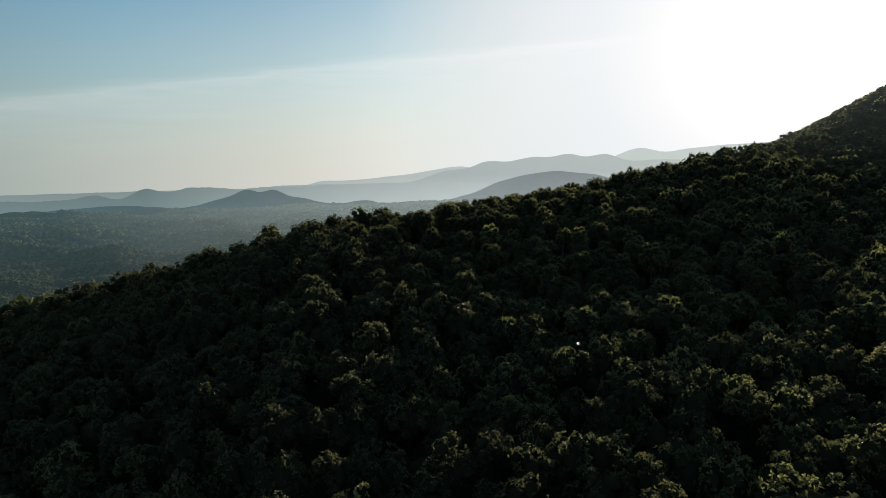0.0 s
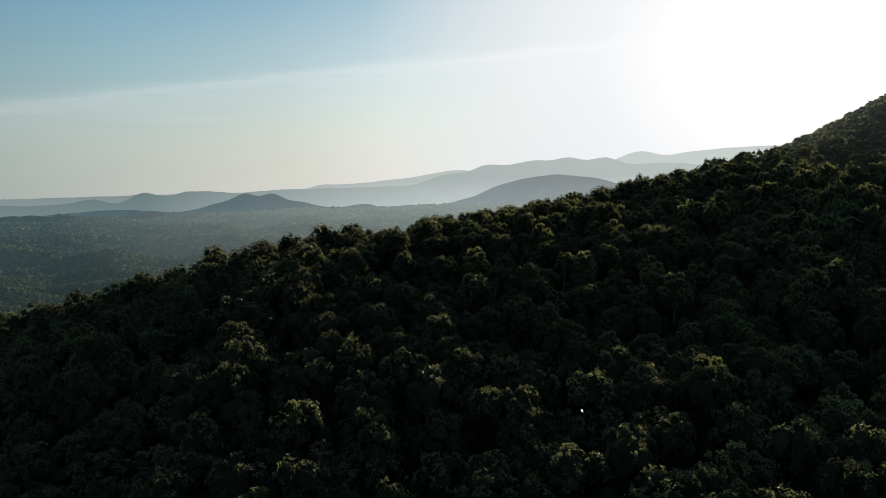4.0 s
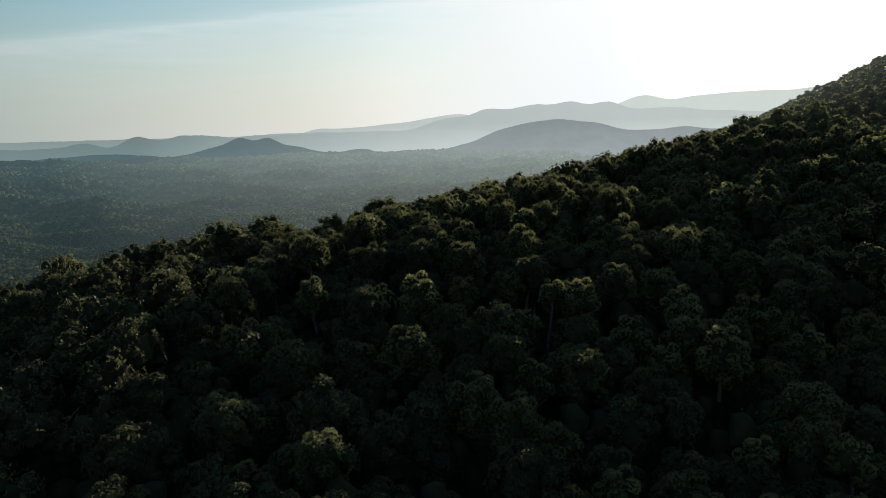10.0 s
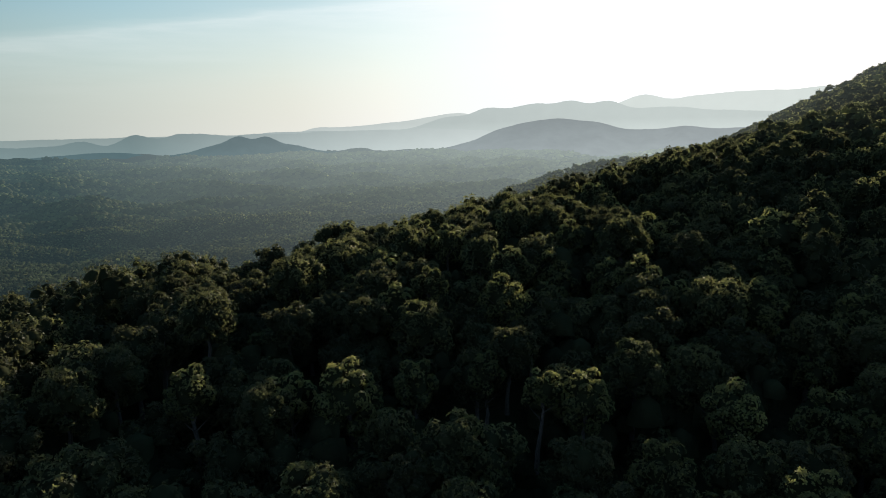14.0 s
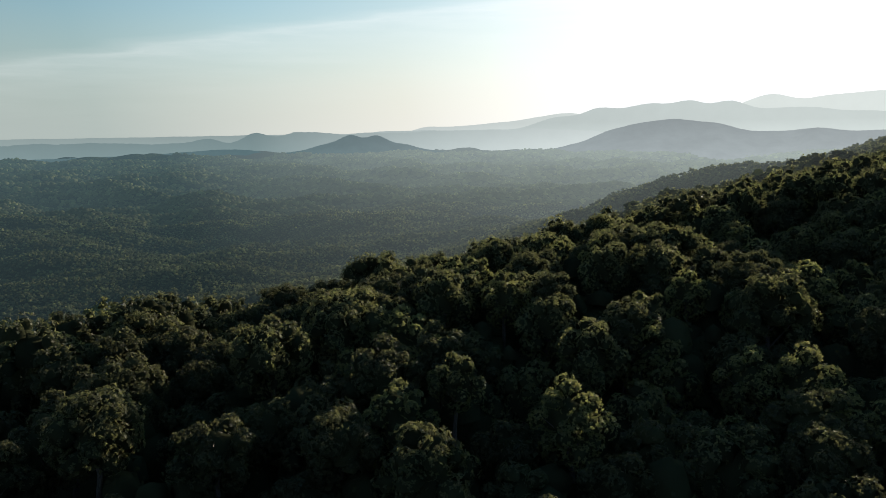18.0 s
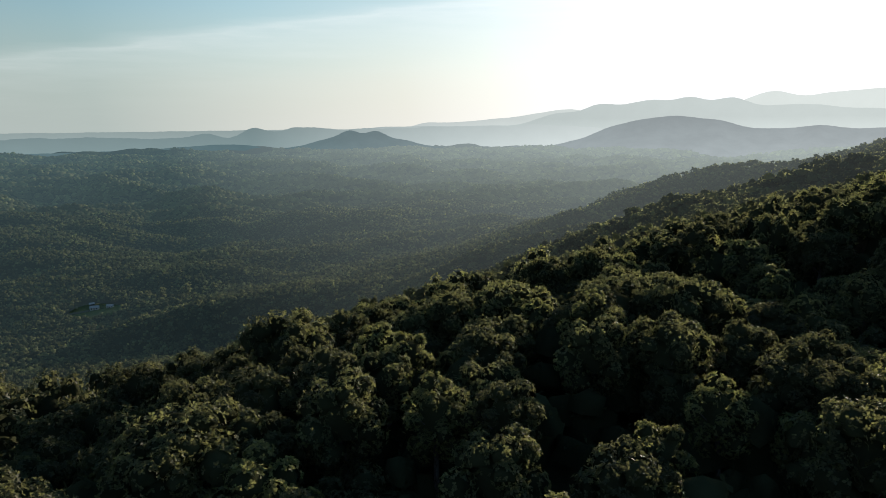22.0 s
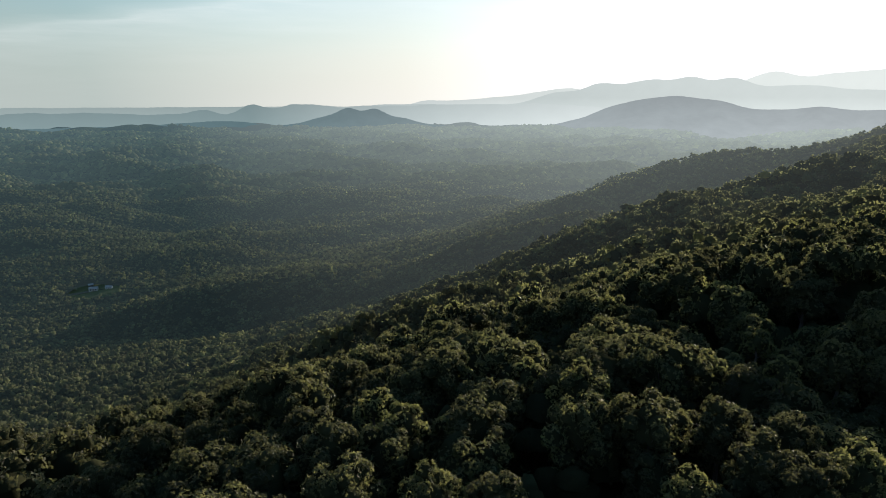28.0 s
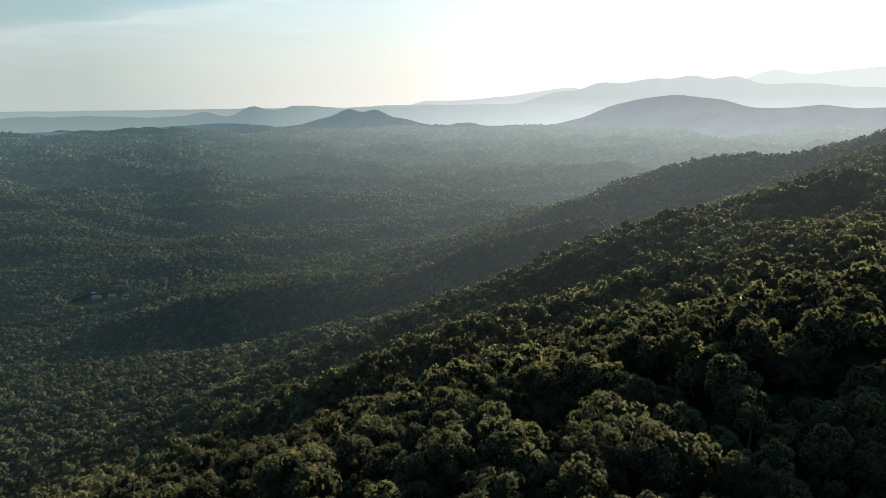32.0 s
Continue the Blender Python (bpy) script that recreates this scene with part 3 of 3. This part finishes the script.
def tube(path, radii_, sides=7):
    verts = []
    for (x, y, z), r in zip(path, radii_):
        for k in range(sides):
            a = 6.283 * k / sides
            verts.append((x + r * math.cos(a), y + r * math.sin(a), z))
    return np.array(verts), grid_faces(len(path), sides, closed=True)


def make_tree(seed, mat, label, radius, height, boughs=24, tufts=54, size=0.053, flat=1.05):
    r = random.Random(seed)
    tree = new("tree")
    tagged(tree, label, "tree", group="trees on the crest of the spur")
    crown_z = height - radius * flat * 1.05
    lean = [(r.uniform(-0.3, 0.3) * k / 4, r.uniform(-0.3, 0.3) * k / 4, -0.4 + (crown_z + radius * 0.35) * k / 4) for k in range(5)]
    v, f = tube(lean, [0.24, 0.19, 0.16, 0.12, 0.05])
    trunk = part("trunk", v, f, BARK, tree, smooth=True)
    for k in range(4):
        a, z = 1.57 * k + r.uniform(-0.5, 0.5), crown_z * r.uniform(0.6, 0.85)
        reach = radius * r.uniform(0.55, 0.75)
        v, f = tube([(0, 0, z), (math.cos(a) * reach * 0.5, math.sin(a) * reach * 0.5, z + reach * 0.45), (math.cos(a) * reach, math.sin(a) * reach, z + reach * 0.95)], [0.09, 0.06, 0.02], 5)
        part("limb", v, f, BARK, trunk, smooth=True)
    v, f, kinds = crown(boughs, tufts, size, seed, flat, leaves=4, bough=(0.2, 0.36), down=1.9)
    v = v * (radius, radius, radius) + (0, 0, crown_z)
    part("crown", v, f, mat, tree, smooth=True, index=kinds)
    return tree


KINDS = [make_tree(101, LEAF_DARK, "dark green oak with a dense rounded crown on the ridge", 2.9, TREE),
         make_tree(102, LEAF_DARK, "dark green oak with an uneven lobed crown on the ridge", 2.6, TREE, flat=1.2),
         make_tree(103, LEAF_MID, "mid-green hickory with sunlit crown edges on the ridge", 2.8, TREE, flat=1.1),
         make_tree(104, LEAF_MID, "broad mid-green oak with a spreading crown on the ridge", 3.4, TREE, 28, 54, 0.047, 0.85),
         make_tree(105, LEAF_LIGHT, "yellow-green poplar with a bright leafy crown on the ridge", 2.7, TREE, flat=1.25),
         make_tree(106, LEAF_LIGHT, "small young yellow-green tree between taller oaks", 1.8, TREE, 15, 42, 0.075, 1.2)]
RADIUS = [2.9, 2.6, 2.8, 3.4, 2.7, 1.8]
# the trees that stand out: place, height of the top, radius and kind
TALL = [(19.8, 187.5, 191.7, 4.0, 3), (11.8, 164.9, 192.0, 3.0, 2), (16.5, 165.3, 191.9, 2.4, 4), (25.9, 174.0, 193.2, 2.9, 2), (30.2, 174.5, 192.8, 3.2, 3), (13.4, 174.6, 191.4, 1.8, 5),
        (9.6, 177.0, 190.9, 1.8, 5), (43.3, 188.0, 191.2, 1.6, 5), (20.7, 164.6, 192.3, 2.2, 1), (0.8, 182.0, 190.0, 4.4, 3), (51.4, 207.0, 195.0, 3.8, 0), (29.3, 193.5, 192.0, 4.6, 3),
        (37.6, 162.5, 193.1, 3.5, 2), (32.0, 166.5, 191.9, 2.2, 4), (1.3, 152.1, 190.6, 3.4, 3), (-7.5, 148.2, 189.5, 2.7, 1), (14.6, 149.3, 189.8, 1.9, 4), (26.1, 129.7, 186.2, 2.3, 4), (30.9, 134.1, 186.9, 2.6, 2),
        # sunlit crowns, mostly of paler leaf kinds: sunlight put into the leaf colour
        (22.0, 146.0, 189.8, 2.6, 4), (-10.7, 129.0, 187.6, 2.7, 2), (9.5, 130.5, 187.2, 2.8, 4), (48.4, 141.3, 186.9, 3.0, 2), (37.0, 119.6, 183.9, 2.8, 4), (-4.6, 140.5, 189.5, 3.0, 3),
        (50.0, 100.0, 177.0, 2.8, 4), (38.2, 89.3, 174.8, 2.8, 2), (30.7, 91.1, 179.3, 2.9, 4), (53.7, 175.0, 193.2, 3.0, 2), (22.6, 204.1, 190.8, 3.0, 3), (43.1, 203.0, 193.6, 3.0, 2), (48.3, 189.6, 192.6, 2.6, 2)]
x, y = stand(0, 290, 4.8)
keep = inside(x, y)
spots = []
for xi, yi in zip(x[keep], y[keep]):
    # darkest kinds at the west end: shade put into the leaf colour
    k = int(rng.choice(6, p=[0.5, 0.38, 0.04, 0.06, 0.0, 0.02] if xi < 3 else [0.3, 0.22, 0.17, 0.13, 0.08, 0.1]))
    size = rng.uniform(0.85, 1.25)
    if all(math.hypot(xi - a, yi - b) > 0.62 * (r + RADIUS[k] * size) for a, b, _, r, _ in TALL):
        spots.append((xi, yi, float(canopy_height(xi, yi)) - 0.9 + float(np.clip(rng.normal(), -2.2, 0.9)) * 1.5, RADIUS[k] * size, k))
first = set()
for xi, yi, top, r, k in TALL + spots:
    size = r / RADIUS[k]
    m = pose(xi, yi, top - TREE * size, rng.uniform(-4, 4), rng.uniform(-4, 4), rng.uniform(0, 360)) @ Matrix.Diagonal((size, size, size, 1))
    if k not in first:
        first.add(k)
        KINDS[k].matrix_basis = m
    else:
        copy_thing(KINDS[k], m).matrix_basis = m


# ------------------------------------------------------------------ the farmyard and the tall trees of the valley
def ground_at(x, y):
    return float(ground_height(np.array([x]), np.array([y]))[0])


def plain_material(name, low, high, rough=0.7, metal=0.0, scale=1.5):
    m, n = material(name)
    place = n.add("ShaderNodeNewGeometry").outputs["Position"]
    grain = n.add("ShaderNodeTexNoise", Vector=place, Scale=scale, Detail=5.0, Roughness=0.65).outputs["Fac"]
    body = n.add("ShaderNodeBsdfPrincipled", Base_Color=n.mix(grain, (*low, 1), (*high, 1)), Roughness=rough, Metallic=metal,
                 Normal=n.add("ShaderNodeBump", Strength=0.3, Distance=0.05, Height=grain).outputs[0])
    n.add("ShaderNodeOutputMaterial", Surface=body.outputs[0])
    return m


SIDING = plain_material("white_siding", (0.52, 0.48, 0.41), (0.70, 0.66, 0.57))
TIN = plain_material("tin_roof", (0.34, 0.32, 0.28), (0.50, 0.47, 0.42), 0.6, 0.0)
GLASS = plain_material("dark_window", (0.03, 0.04, 0.05), (0.06, 0.07, 0.08), 0.15)
WOOD = plain_material("weathered_boards", (0.14, 0.11, 0.08), (0.26, 0.22, 0.17), 0.85)
GRASS = plain_material("pasture_grass", (0.07, 0.09, 0.03), (0.16, 0.17, 0.06), 0.95, scale=0.25)


def box(x0, x1, y0, y1, z0, z1):
    v = [(x, y, z) for x in (x0, x1) for y in (y0, y1) for z in (z0, z1)]
    return np.array(v, float), np.array([(0, 1, 3, 2), (4, 6, 7, 5), (0, 4, 5, 1), (2, 3, 7, 6), (0, 2, 6, 4), (1, 5, 7, 3)])


def house(x, y, turn, length, width, wall, label, siding):
    home = new("house")
    tagged(home, label, "house", group="farm buildings in the valley")
    home.matrix_basis = pose(x, y, ground_at(x, y), 0, 0, turn)
    a, b = length / 2, width / 2
    peak = wall + width * 0.32
    v = np.array([(-a, -b, -1), (a, -b, -1), (a, b, -1), (-a, b, -1), (-a, -b, wall), (a, -b, wall), (a, b, wall), (-a, b, wall), (-a, 0, peak), (a, 0, peak)])
    f = np.array([(0, 1, 5), (0, 5, 4), (2, 3, 7), (2, 7, 6), (1, 2, 6), (1, 6, 5), (5, 6, 9), (3, 0, 4), (3, 4, 7), (7, 4, 8)])
    part("wall", v, f, siding, home)
    for s_ in (-1, 1):
        e, t = 0.5, 0.15
        drop = (peak - wall) / b * e
        v = np.array([(-a - e, 0, peak + 0.02), (a + e, 0, peak + 0.02), (a + e, s_ * (b + e), wall - drop + 0.02), (-a - e, s_ * (b + e), wall - drop + 0.02)])
        v = np.concatenate([v, v + (0, 0, t)])
        f = np.array([(0, 1, 2, 3), (7, 6, 5, 4), (0, 4, 5, 1), (1, 5, 6, 2), (2, 6, 7, 3), (3, 7, 4, 0)])
        part("roof_slope", v, f, TIN, home)
    for k in (-1, 0, 1):
        v, f = box(k * a * 0.6 - 0.5, k * a * 0.6 + 0.5, -b - 0.06, -b + 0.02, 1.0 if k else 0.1, wall - 0.5)
        part("window" if k else "door", v, f, GLASS if k else WOOD, home)
    return home


house(-494, 800, 24, 9, 6, 2.8, "white farmhouse with a pale metal gable roof in a clearing", SIDING)
house(-477, 804, 12, 7, 4.5, 2.4, "low white outbuilding with a pale metal roof beside trees", SIDING)
house(-505, 810, 40, 5, 4, 2.3, "small weathered shed with a metal roof by the field", WOOD)
u, w = np.meshgrid(np.linspace(0, 1, 9), np.linspace(0, 2 * math.pi, 33), indexing="ij")
fx, fy = YARD[0] + u * YARD[2] * np.cos(w), YARD[1] + u * YARD[3] * np.sin(w)
pasture = new("pasture", mesh_from("pasture", np.stack([fx, fy, ground_height(fx, fy) + 0.25], -1).reshape(-1, 3), grid_faces(9, 33), [GRASS], smooth=True))
tagged(pasture, "small mown pasture round the farm buildings", "field", kind="structure")
VALLEY = make_tree(201, FAR_MID, "tall broadleaf tree standing over the valley woods by a clearing", 2.9, TREE, flat=1.3)
for xi, yi, size in ((-405, 846, 2.5), (-376, 856, 2.3), (-412, 850, 1.9), (-432, 838, 2.1), (-366, 862, 1.8), (-450, 836, 1.7)):
    tall = VALLEY if xi == -405 else copy_thing(VALLEY, pose(xi, yi, 0))
    tall.matrix_basis = pose(xi, yi, ground_at(xi, yi), 0, 0, xi) @ Matrix.Diagonal((size * 0.9, size * 0.9, size, 1))
    tagged(tall, group="tall trees in the valley")
